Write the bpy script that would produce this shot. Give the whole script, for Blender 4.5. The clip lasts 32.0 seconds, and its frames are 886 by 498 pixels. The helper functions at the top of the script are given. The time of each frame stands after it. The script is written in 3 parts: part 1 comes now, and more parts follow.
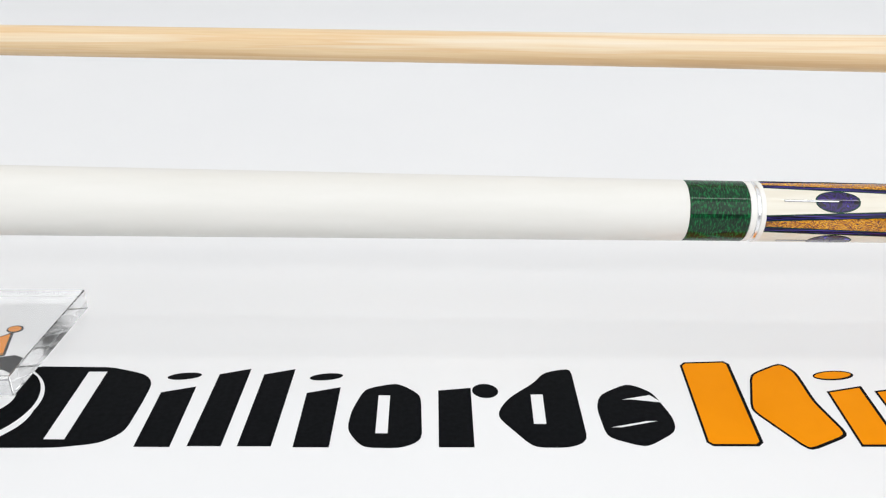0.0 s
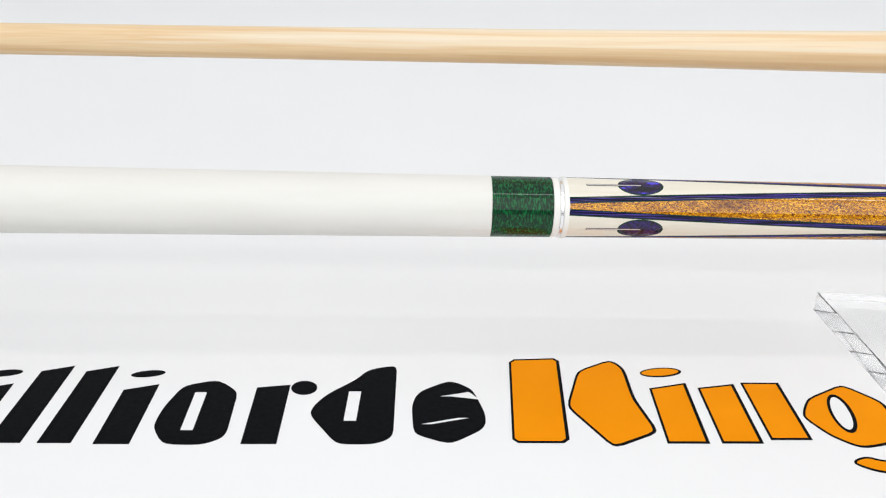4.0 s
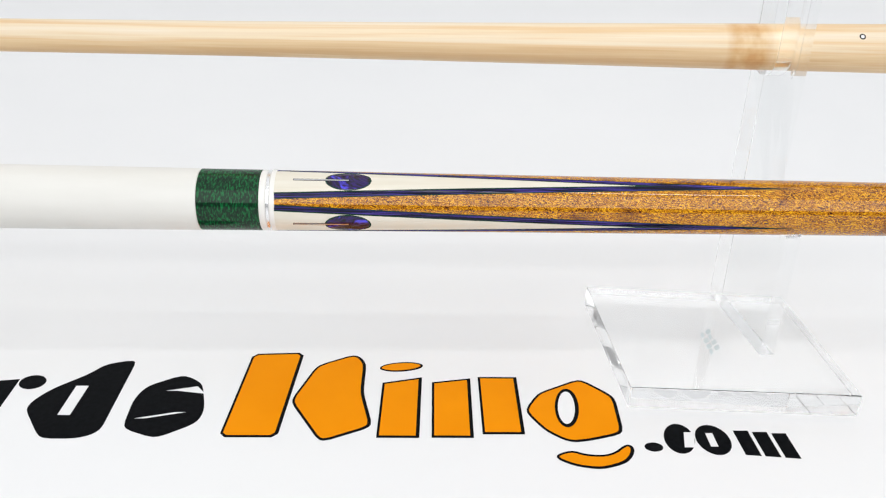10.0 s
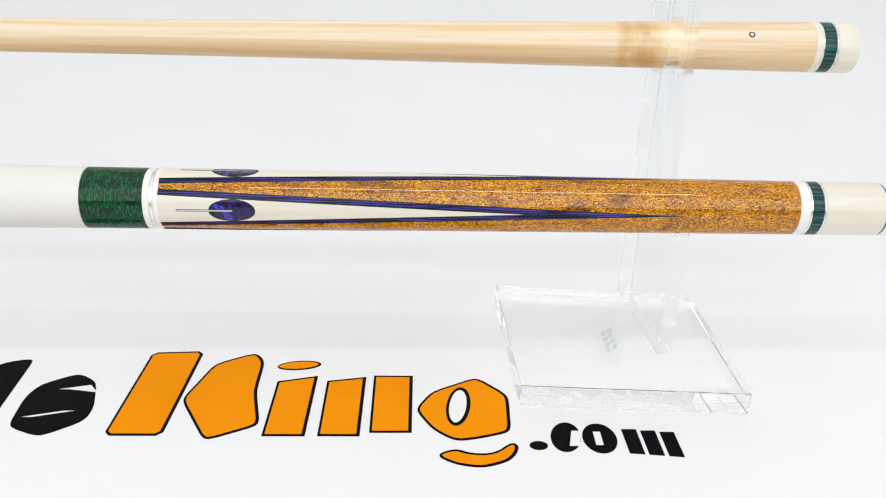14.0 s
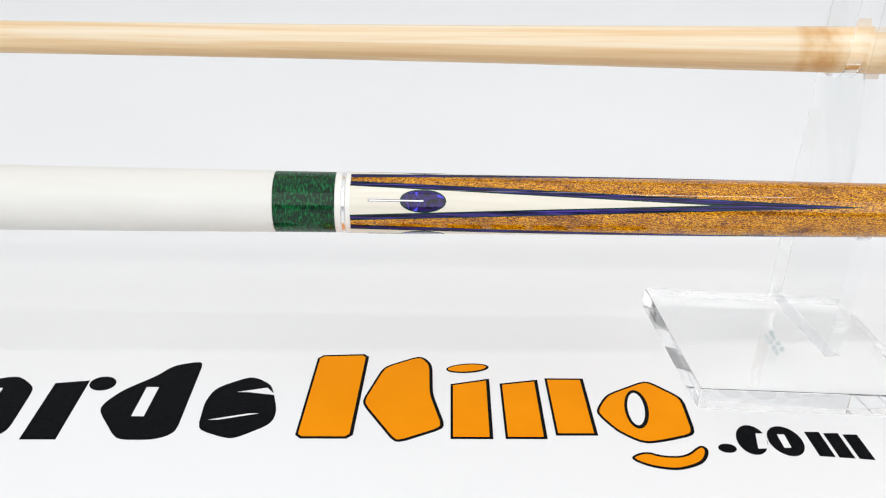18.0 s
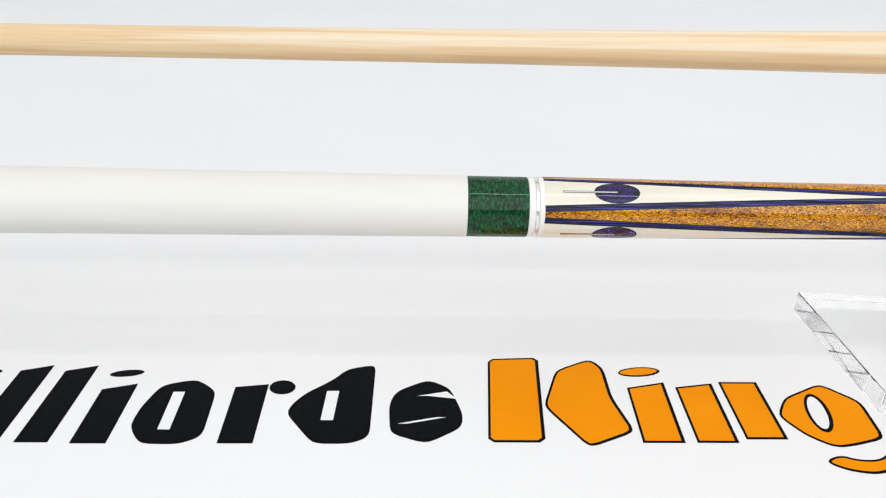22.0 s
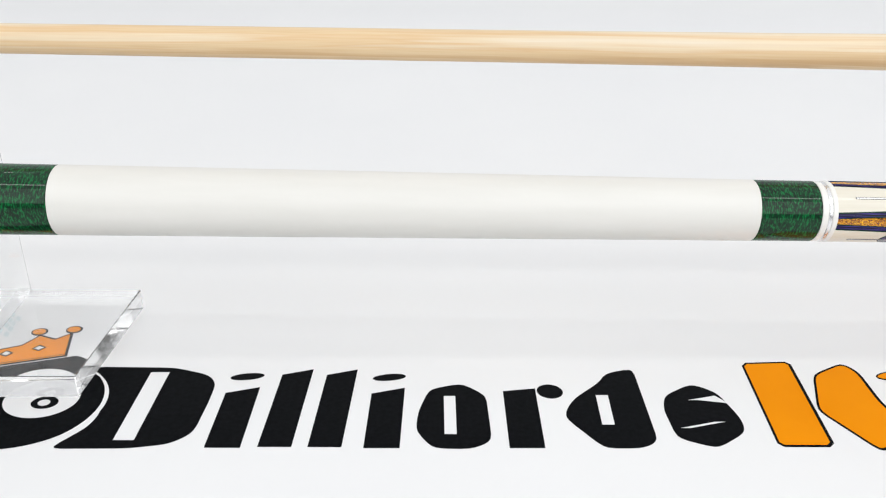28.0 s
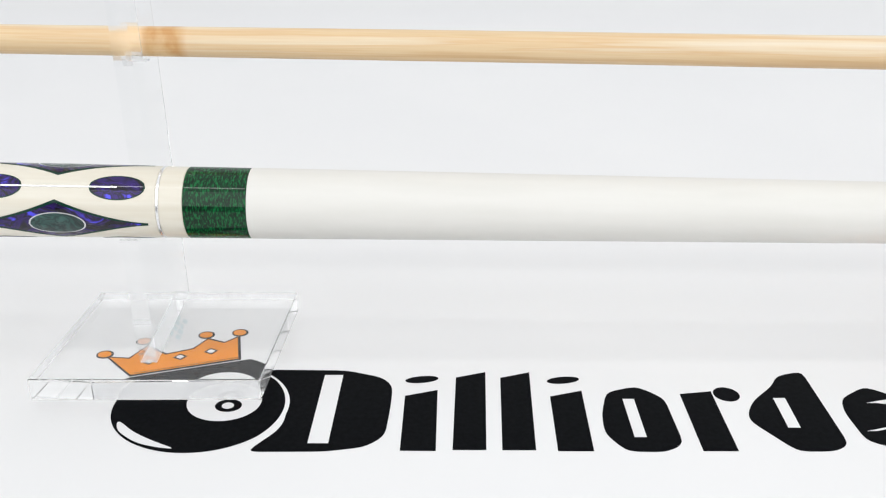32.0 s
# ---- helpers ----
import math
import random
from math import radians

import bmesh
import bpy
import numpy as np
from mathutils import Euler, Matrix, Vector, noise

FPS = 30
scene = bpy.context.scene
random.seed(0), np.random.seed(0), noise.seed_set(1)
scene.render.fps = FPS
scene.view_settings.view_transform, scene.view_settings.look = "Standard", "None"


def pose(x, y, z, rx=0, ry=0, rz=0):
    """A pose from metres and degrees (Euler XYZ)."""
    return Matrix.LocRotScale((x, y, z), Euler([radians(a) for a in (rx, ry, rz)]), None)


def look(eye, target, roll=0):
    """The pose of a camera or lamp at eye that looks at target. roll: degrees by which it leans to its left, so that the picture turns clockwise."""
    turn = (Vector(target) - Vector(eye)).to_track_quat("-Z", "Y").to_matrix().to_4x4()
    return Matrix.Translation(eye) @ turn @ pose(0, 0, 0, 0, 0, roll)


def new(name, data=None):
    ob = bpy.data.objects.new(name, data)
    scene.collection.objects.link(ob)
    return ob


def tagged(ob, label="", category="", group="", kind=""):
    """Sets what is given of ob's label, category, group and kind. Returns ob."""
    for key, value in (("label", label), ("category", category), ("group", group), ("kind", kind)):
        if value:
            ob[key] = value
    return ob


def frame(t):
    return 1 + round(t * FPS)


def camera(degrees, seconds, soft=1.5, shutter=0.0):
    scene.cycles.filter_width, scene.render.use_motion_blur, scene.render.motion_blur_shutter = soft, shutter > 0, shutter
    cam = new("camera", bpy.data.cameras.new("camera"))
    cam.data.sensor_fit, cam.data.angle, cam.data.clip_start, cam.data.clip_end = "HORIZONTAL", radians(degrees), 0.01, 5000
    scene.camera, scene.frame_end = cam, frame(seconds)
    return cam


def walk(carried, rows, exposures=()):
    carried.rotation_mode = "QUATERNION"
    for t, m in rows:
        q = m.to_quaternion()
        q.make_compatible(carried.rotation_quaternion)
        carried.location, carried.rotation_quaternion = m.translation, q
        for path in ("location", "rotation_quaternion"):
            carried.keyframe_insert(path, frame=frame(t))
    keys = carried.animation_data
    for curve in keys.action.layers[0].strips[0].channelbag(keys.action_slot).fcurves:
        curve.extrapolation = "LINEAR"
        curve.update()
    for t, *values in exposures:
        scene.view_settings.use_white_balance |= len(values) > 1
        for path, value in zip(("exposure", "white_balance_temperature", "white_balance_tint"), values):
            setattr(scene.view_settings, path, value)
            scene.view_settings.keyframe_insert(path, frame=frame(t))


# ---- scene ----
cam = camera(54.25, 32.0, 1.18)
PITCH, ROLL, YAW = -27.21, 1.24, -2.20
PATH = [
    (0.0, 0.0013, 0.0014, 0.2158),
    (0.5, 0.0105, 0.0011, 0.2159),
    (1.0, 0.0199, 0.0008, 0.2159),
    (1.5, 0.0292, 0.0005, 0.2158),
    (2.0, 0.0384, 0.0003, 0.2156),
    (2.5, 0.0478, 0.0002, 0.2155),
    (3.0, 0.0570, 0.0001, 0.2155),
    (3.5, 0.0665, -0.0001, 0.2154),
    (5.5, 0.1039, -0.0010, 0.2153),
    (6.0, 0.1131, -0.0012, 0.2149),
    (6.5, 0.1224, -0.0013, 0.2148),
    (7.0, 0.1317, -0.0014, 0.2147),
    (7.5, 0.1409, -0.0015, 0.2146),
    (8.0, 0.1502, -0.0017, 0.2145),
    (8.5, 0.1595, -0.0020, 0.2145),
    (9.0, 0.1688, -0.0024, 0.2144),
    (9.5, 0.1780, -0.0027, 0.2143),
    (10.0, 0.1872, -0.0029, 0.2142),
    (10.5, 0.1965, -0.0030, 0.2142),
    (11.0, 0.2057, -0.0031, 0.2141),
    (11.5, 0.2149, -0.0033, 0.2140),
    (12.0, 0.2241, -0.0035, 0.2140),
    (12.5, 0.2309, -0.0037, 0.2141),
    (13.0, 0.2339, -0.0039, 0.2141),
    (13.5, 0.2339, -0.0040, 0.2142),
    (14.0, 0.2307, -0.0040, 0.2142),
    (14.5, 0.2239, -0.0039, 0.2143),
    (16.5, 0.1868, -0.0034, 0.2147),
    (17.0, 0.1774, -0.0033, 0.2148),
    (17.5, 0.1681, -0.0032, 0.2149),
    (18.0, 0.1589, -0.0030, 0.2150),
    (18.5, 0.1496, -0.0028, 0.2151),
    (19.0, 0.1403, -0.0026, 0.2152),
    (19.5, 0.1308, -0.0023, 0.2153),
    (20.0, 0.1216, -0.0022, 0.2153),
    (20.5, 0.1130, -0.0020, 0.2155),
    (21.0, 0.1036, -0.0018, 0.2157),
    (21.5, 0.0943, -0.0016, 0.2158),
    (22.0, 0.0851, -0.0013, 0.2158),
    (22.5, 0.0757, -0.0009, 0.2157),
    (23.0, 0.0665, -0.0005, 0.2156),
    (23.5, 0.0574, 0.0000, 0.2156),
    (24.0, 0.0482, 0.0003, 0.2155),
    (24.5, 0.0389, 0.0005, 0.2154),
    (25.0, 0.0296, 0.0008, 0.2154),
    (25.5, 0.0204, 0.0013, 0.2153),
    (27.5, -0.0162, 0.0028, 0.2149),
    (28.0, -0.0253, 0.0032, 0.2148),
    (28.5, -0.0344, 0.0036, 0.2147),
    (29.0, -0.0436, 0.0040, 0.2146),
    (29.5, -0.0527, 0.0044, 0.2146),
    (30.0, -0.0619, 0.0049, 0.2146),
    (30.5, -0.0710, 0.0052, 0.2145),
    (31.0, -0.0800, 0.0054, 0.2145),
    (31.5, -0.0891, 0.0054, 0.2146),
    (32.0, -0.0983, 0.0055, 0.2147),
]
AHEAD = Vector((-math.sin(radians(YAW)) * math.cos(radians(PITCH)), math.cos(radians(YAW)) * math.cos(radians(PITCH)), math.sin(radians(PITCH))))
walk(cam, [(t, look((x, y, z), Vector((x, y, z)) + AHEAD, ROLL)) for t, x, y, z in PATH])

# ---- world, lamps, exposure ----
world = bpy.data.worlds.new("studio")
world.use_nodes = True
scene.world = world
world.node_tree.nodes["Background"].inputs[0].default_value = (0.965, 0.98, 1.0, 1)
world.node_tree.nodes["Background"].inputs[1].default_value = 0.20
scene.view_settings.exposure = 0.02
scene.cycles.max_bounces, scene.cycles.glossy_bounces, scene.cycles.transmission_bounces = 24, 16, 20


def area_lamp(name, eye, target, size, size_y, watts, tint):
    data = bpy.data.lights.new(name, "AREA")
    data.shape, data.size, data.size_y, data.energy, data.color = "RECTANGLE", size, size_y, watts, tint
    ob = new(name, data)
    ob.matrix_world = look(eye, target)
    return ob


area_lamp("softbox_lamp", (0.08, 0.70, 1.20), (0.08, 0.70, 0.0), 3.0, 2.3, 15.9, (0.98, 0.99, 1.0))
area_lamp("front_softbox_lamp", (0.08, -0.95, 0.95), (0.08, 0.32, 0.05), 2.6, 1.3, 18.8, (0.98, 0.99, 1.0))
# Unseen fill lamps, added at both sides as bright white surroundings.
for side, watts in ((-1.45, 4.4), (1.60, 6.5)):
    area_lamp("side_fill_lamp", (side, 0.45, 0.55), (0.08, 0.45, 0.15), 1.8, 1.1, watts, (0.98, 0.99, 1.0))
for centre, length in ((-0.33, 0.22), (0.285, 0.36)):
    area_lamp("strip_lamp", (centre, 0.19, 0.417), (centre, 0.306, 0.077), length, 0.019, 8.5 * math.pi * 0.019 * length, (1.0, 0.99, 0.97))


# ---- materials ----
def material(name, colour, rough=0.5, metal=0.0, coat=0.0, ior=1.5, gloss=0.5):
    m = bpy.data.materials.new(name)
    m.use_nodes = True
    b = m.node_tree.nodes["Principled BSDF"]
    b.inputs["Base Color"].default_value = (*colour, 1)
    b.inputs["Roughness"].default_value = rough
    b.inputs["Metallic"].default_value = metal
    b.inputs["Coat Weight"].default_value = coat
    b.inputs["Coat Roughness"].default_value = 0.04
    b.inputs["IOR"].default_value = ior
    b.inputs["Specular IOR Level"].default_value = gloss
    return m


def node(m, kind, **inputs):
    n = m.node_tree.nodes.new(kind)
    for key, value in inputs.items():
        n.inputs[key.replace("_", " ")].default_value = value
    return n


def link(m, a, b):
    m.node_tree.links.new(a, b)


def bsdf(m):
    return m.node_tree.nodes["Principled BSDF"]


def stretched(m, scale, turn=(0, 0, 0)):
    """Object coordinates, stretched."""
    tc = node(m, "ShaderNodeTexCoord")
    mp = node(m, "ShaderNodeMapping")
    mp.inputs["Scale"].default_value = scale
    mp.inputs["Rotation"].default_value = [radians(a) for a in turn]
    link(m, tc.outputs["Object"], mp.inputs["Vector"])
    return mp.outputs["Vector"]


def noise_tex(m, vector, scale, detail=3.0, rough=0.5, distortion=0.0):
    n = node(m, "ShaderNodeTexNoise", Scale=scale, Detail=detail, Roughness=rough, Distortion=distortion)
    link(m, vector, n.inputs["Vector"])
    return n.outputs["Fac"]


def ramp(m, fac, stops):
    r = node(m, "ShaderNodeValToRGB")
    e = r.color_ramp.elements
    while len(e) < len(stops):
        e.new(0.5)
    for el, (at, colour) in zip(e, stops):
        el.position, el.color = at, (*colour, 1)
    link(m, fac, r.inputs["Fac"])
    return r.outputs["Color"]


def mix(m, fac, a, b, how="MIX"):
    n = node(m, "ShaderNodeMix")
    n.data_type, n.blend_type = "RGBA", how
    if isinstance(fac, float):
        n.inputs["Factor"].default_value = fac
    else:
        link(m, fac, n.inputs["Factor"])
    for value, socket in ((a, n.inputs[6]), (b, n.inputs[7])):
        if isinstance(value, tuple):
            socket.default_value = (*value, 1)
        else:
            link(m, value, socket)
    return n.outputs[2]


def bump(m, height, strength, distance):
    n = node(m, "ShaderNodeBump", Strength=strength, Distance=distance)
    link(m, height, n.inputs["Height"])
    link(m, n.outputs["Normal"], bsdf(m).inputs["Normal"])


def colour_in(m, socket):
    link(m, socket, bsdf(m).inputs["Base Color"])


def make_backdrop_material():
    m = material("white_backdrop", (0.84, 0.84, 0.845), 0.45)
    v = stretched(m, (1, 1, 1))
    colour_in(m, ramp(m, noise_tex(m, v, 5.0, 4), [(0.3, (0.825, 0.827, 0.835)), (0.7, (0.85, 0.85, 0.853))]))
    bump(m, noise_tex(m, v, 900.0, 2), 0.05, 0.0002)
    return m


def make_wrap_material():
    m = material("white_leather", (0.78, 0.765, 0.735), 0.45, 0.0, 0.06)
    v = stretched(m, (0.12, 1, 1))
    colour_in(m, ramp(m, noise_tex(m, v, 160.0, 4), [(0.3, (0.735, 0.724, 0.685)), (0.7, (0.77, 0.758, 0.722))]))
    w = stretched(m, (1, 1, 1))
    bump(m, noise_tex(m, w, 2600.0, 3), 0.06, 0.0001)
    return m


def make_ivory_material():
    m = material("cream_ivory", (0.80, 0.74, 0.62), 0.3, 0.0, 0.3)
    v = stretched(m, (0.06, 1, 1))
    colour_in(m, ramp(m, noise_tex(m, v, 420.0, 4), [(0.3, (0.72, 0.67, 0.56)), (0.7, (0.78, 0.745, 0.65))]))
    return m


def make_green_material():
    """Dark green stacked leather with short slanting flecks and a little relief."""
    m = material("green_flecked_leather", (0.02, 0.13, 0.06), 0.42, 0.0, 0.45, 1.5, 0.03)
    bsdf(m).inputs["Coat Roughness"].default_value = 0.07
    bsdf(m).inputs["Coat IOR"].default_value = 1.55
    v = stretched(m, (1.0, 0.34, 0.34), (0, 22, 22))
    fleck = noise_tex(m, v, 1700.0, 2, 0.6, 0.35)
    base = ramp(m, fleck, [(0.42, (0.0003, 0.002, 0.001)), (0.51, (0.0005, 0.021, 0.006)), (0.65, (0.002, 0.155, 0.036))])
    w = stretched(m, (0.3, 1, 1))
    colour_in(m, mix(m, 0.22, base, ramp(m, noise_tex(m, w, 260.0, 3), [(0.35, (0.004, 0.05, 0.022)), (0.65, (0.012, 0.13, 0.05))])))
    bump(m, fleck, 0.25, 0.0002)
    return m


def make_veneer_material():
    """Blue-violet dyed veneer with fine lengthwise dark lines."""
    m = material("blue_violet_veneer", (0.026, 0.022, 0.115), 0.4, 0.0, 0.4, 1.5, 0.0)
    v = stretched(m, (0.012, 1, 1))
    colour_in(m, ramp(m, noise_tex(m, v, 2600.0, 3, 0.6), [(0.42, (0.003, 0.004, 0.012)), (0.51, (0.022, 0.017, 0.105)), (0.62, (0.080, 0.052, 0.34))]))
    return m


def make_teal_material():
    """Teal band of stained wood with fine lengthwise lines."""
    m = material("teal_stained_wood", (0.02, 0.10, 0.09), 0.4, 0.0, 0.7, 1.5, 0.0)
    v = stretched(m, (0.05, 1, 1))
    colour_in(m, ramp(m, noise_tex(m, v, 2300.0, 3), [(0.38, (0.003, 0.020, 0.020)), (0.5, (0.007, 0.052, 0.044)), (0.66, (0.028, 0.14, 0.112))]))
    return m


def make_forearm_material():
    """Orange-brown burl wood with short dark flecks."""
    m = material("orange_burl_wood", (0.5, 0.22, 0.03), 0.38, 0.0, 0.9, 1.5, 0.0)
    bsdf(m).inputs["Coat IOR"].default_value = 1.62
    v = stretched(m, (0.40, 1, 1))
    flecks = ramp(m, noise_tex(m, v, 1150.0, 4, 0.66, 3.2), [(0.39, (0.020, 0.004, 0.0005)), (0.455, (0.22, 0.056, 0.001)), (0.52, (0.62, 0.220, 0.001)), (0.62, (0.95, 0.52, 0.010))])
    w = stretched(m, (0.5, 1, 1))
    clouds = ramp(m, noise_tex(m, w, 100.0, 4, 0.6), [(0.33, (0.46, 0.36, 0.28)), (0.45, (0.90, 0.86, 0.82)), (0.56, (1.0, 1.0, 1.0))])
    colour_in(m, mix(m, 1.0, flecks, clouds, "MULTIPLY"))
    return m


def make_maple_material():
    """Pale maple with long soft grain, paler towards the top, and the uprights' brownish shadows painted in."""
    m = material("pale_maple", (0.76, 0.62, 0.42), 0.45, 0.0, 0.12, 1.5, 0.3)
    v = stretched(m, (0.010, 1, 1))
    fine = ramp(m, noise_tex(m, v, 900.0, 4, 0.6, 0.3), [(0.33, (0.945, 0.90, 0.85)), (0.50, (0.975, 0.955, 0.93)), (0.62, (1.0, 1.0, 1.0))])
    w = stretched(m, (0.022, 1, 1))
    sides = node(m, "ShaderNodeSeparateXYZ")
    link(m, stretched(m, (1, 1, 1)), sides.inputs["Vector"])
    # Tone rises with height along Z, mixed with the long grain noise.
    height_tone = node(m, "ShaderNodeMath")
    height_tone.operation = "MULTIPLY_ADD"
    link(m, sides.outputs["Z"], height_tone.inputs[0])
    height_tone.inputs[1].default_value = 15.0
    link(m, noise_tex(m, w, 190.0, 4, 0.55, 0.6), height_tone.inputs[2])
    broad = ramp(m, height_tone.outputs[0], [(0.34, (0.68, 0.47, 0.26)), (0.46, (0.77, 0.59, 0.365)), (0.51, (0.74, 0.53, 0.31)), (0.60, (0.79, 0.65, 0.46)), (0.74, (0.81, 0.71, 0.57))])
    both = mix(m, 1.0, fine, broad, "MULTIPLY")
    tc = node(m, "ShaderNodeTexCoord")
    sep = node(m, "ShaderNodeSeparateXYZ")
    link(m, tc.outputs["Object"], sep.inputs["Vector"])
    # Shadow of each stand's upright on the shaft, painted as patchy brown bands.
    masks = []
    for centre in (0.3188, -0.1945):
        off = node(m, "ShaderNodeMath")
        off.operation = "SUBTRACT"
        link(m, sep.outputs["X"], off.inputs[0])
        off.inputs[1].default_value = centre
        far = node(m, "ShaderNodeMath")
        far.operation = "ABSOLUTE"
        link(m, off.outputs[0], far.inputs[0])
        r = node(m, "ShaderNodeMapRange")
        r.inputs["From Min"].default_value, r.inputs["From Max"].default_value = 0.0095, 0.0055
        link(m, far.outputs[0], r.inputs["Value"])
        masks.append(r.outputs["Result"])
    top = node(m, "ShaderNodeMath")
    top.operation = "MAXIMUM"
    link(m, masks[0], top.inputs[0])
    link(m, masks[1], top.inputs[1])
    y = stretched(m, (1, 0.7, 0.7))
    patchy = ramp(m, noise_tex(m, y, 150.0, 3), [(0.38, (0.80, 0.60, 0.40)), (0.66, (0.96, 0.90, 0.80))])
    upright_shade = mix(m, top.outputs[0], (1.0, 1.0, 1.0), patchy)
    colour_in(m, mix(m, 1.0, both, upright_shade, "MULTIPLY"))
    return m


def make_shell_material(name, deep, bright, glint, metal):
    """Mother-of-pearl: dark, with cloudy bands that catch the light."""
    m = material(name, deep, 0.30, metal, 0.8, 1.5, 0.2)
    v = stretched(m, (0.7, 1, 1), (20, 30, 40))
    field = noise_tex(m, v, 95.0, 3, 0.5, 2.8)
    colour_in(m, ramp(m, field, [(0.40, deep), (0.50, bright), (0.55, deep), (0.61, bright), (0.69, glint)]))
    bump(m, field, 0.9, 0.0012)
    return m


def make_printed_orange():
    m = material("printed_orange", (0.84, 0.27, 0.002), 0.5, 0.0, 0.0, 1.5, 0.03)
    v = stretched(m, (1, 1, 1))
    colour_in(m, ramp(m, noise_tex(m, v, 30.0, 3), [(0.3, (0.82, 0.262, 0.001)), (0.7, (0.87, 0.29, 0.002))]))
    return m


def make_printed_black():
    m = material("printed_black", (0.008, 0.009, 0.011), 0.5, 0.0, 0.0, 1.5, 0.03)
    v = stretched(m, (1, 1, 1))
    colour_in(m, ramp(m, noise_tex(m, v, 500.0, 3), [(0.3, (0.0022, 0.0028, 0.0034)), (0.7, (0.0055, 0.006, 0.0075))]))
    return m


def make_acrylic(name, clearness, shiny):
    """Clear acrylic: mostly see-through, the rest taken from a glossy or refracting shader."""
    m = bpy.data.materials.new(name)
    m.use_nodes = True
    clear, both = node(m, "ShaderNodeBsdfTransparent"), node(m, "ShaderNodeMixShader")
    sheen = node(m, shiny, Roughness=0.03)
    clear.inputs["Color"].default_value = (0.988, 0.991, 0.991, 1)
    both.inputs[0].default_value = 1.0 - clearness
    link(m, clear.outputs[0], both.inputs[1])
    link(m, sheen.outputs[0], both.inputs[2])
    link(m, both.outputs[0], m.node_tree.nodes["Material Output"].inputs["Surface"])
    return m


def make_thick_acrylic(name, rough, tint):
    """Refracting acrylic of the foot plates."""
    m = material(name, (tint, tint + 0.003, tint + 0.003), rough, 0.0, 0.0, 1.46)
    bsdf(m).inputs["Transmission Weight"].default_value = 1.0
    return m


BACKDROP, WRAP, IVORY, GREEN, TEAL = make_backdrop_material(), make_wrap_material(), make_ivory_material(), make_green_material(), make_teal_material()
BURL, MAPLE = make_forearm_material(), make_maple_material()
SHELL = make_shell_material("blue_shell", (0.003, 0.001, 0.010), (0.024, 0.006, 0.13), (0.08, 0.07, 0.85), 0.6)
DARK_SHELL = make_shell_material("dark_teal_shell", (0.006, 0.026, 0.024), (0.02, 0.075, 0.066), (0.03, 0.10, 0.085), 0.3)
ORANGE, BLACK, ACRYLIC = make_printed_orange(), make_printed_black(), make_acrylic("clear_acrylic", 0.97, "ShaderNodeBsdfGlossy")
ACRYLIC_EDGE = make_acrylic("polished_acrylic_edge", 0.40, "ShaderNodeBsdfGlass")
ACRYLIC_BASE, ACRYLIC_RIM = make_thick_acrylic("thick_acrylic", 0.0, 0.90), make_thick_acrylic("polished_acrylic_rim", 0.045, 0.95)
# Grey of the reflection bars laid on the foot plates.
REFLECTION_GREY = material("grey_reflection", (0.58, 0.65, 0.67), 0.5)
SILVER = material("polished_silver", (0.86, 0.86, 0.87), 0.26, 1.0)
NICKEL = material("silver_wire", (0.62, 0.62, 0.64), 0.28, 1.0)
BONE = material("white_bone", (0.83, 0.815, 0.78), 0.35, 0.0, 0.6)
WHITE_CAP = material("white_plastic", (0.84, 0.84, 0.855), 0.3, 0.0, 0.4)
DARK_GREEN = material("dark_green_veneer", (0.006, 0.04, 0.026), 0.4, 0.0, 0.5, 1.5, 0.0)
BLUE_VENEER = make_veneer_material()
BLACK_VENEER = material("black_veneer", (0.009, 0.010, 0.018), 0.4, 0.0, 0.5, 1.5, 0.0)
RUBBER = material("black_rubber", (0.02, 0.02, 0.02), 0.7)
TIP_LEATHER = material("tip_leather", (0.10, 0.16, 0.22), 0.8)


# ---- mesh helpers ----
def part(name, bm, mat, parent=None, label="", smooth=True):
    me = bpy.data.meshes.new(name)
    bm.normal_update()
    bm.to_mesh(me)
    bm.free()
    me.materials.append(mat)
    if smooth:
        for p in me.polygons:
            p.use_smooth = True
        me.set_sharp_from_angle(angle=radians(35))
    ob = new(name, me)
    ob.parent = parent
    if label:
        ob["label"] = label
    return ob


def lathe(profile, n=72):
    """A body of revolution about x from (x, radius) pairs, closed at both ends."""
    bm = bmesh.new()
    rings = [[bm.verts.new((x, r * math.cos(2 * math.pi * k / n), r * math.sin(2 * math.pi * k / n))) for k in range(n)] for x, r in profile]
    for a, b in zip(rings, rings[1:]):
        for k in range(n):
            bm.faces.new((a[k], b[k], b[(k + 1) % n], a[(k + 1) % n]))
    bm.faces.new(rings[0])
    bm.faces.new(rings[-1][::-1])
    bmesh.ops.recalc_face_normals(bm, faces=bm.faces)
    return bm


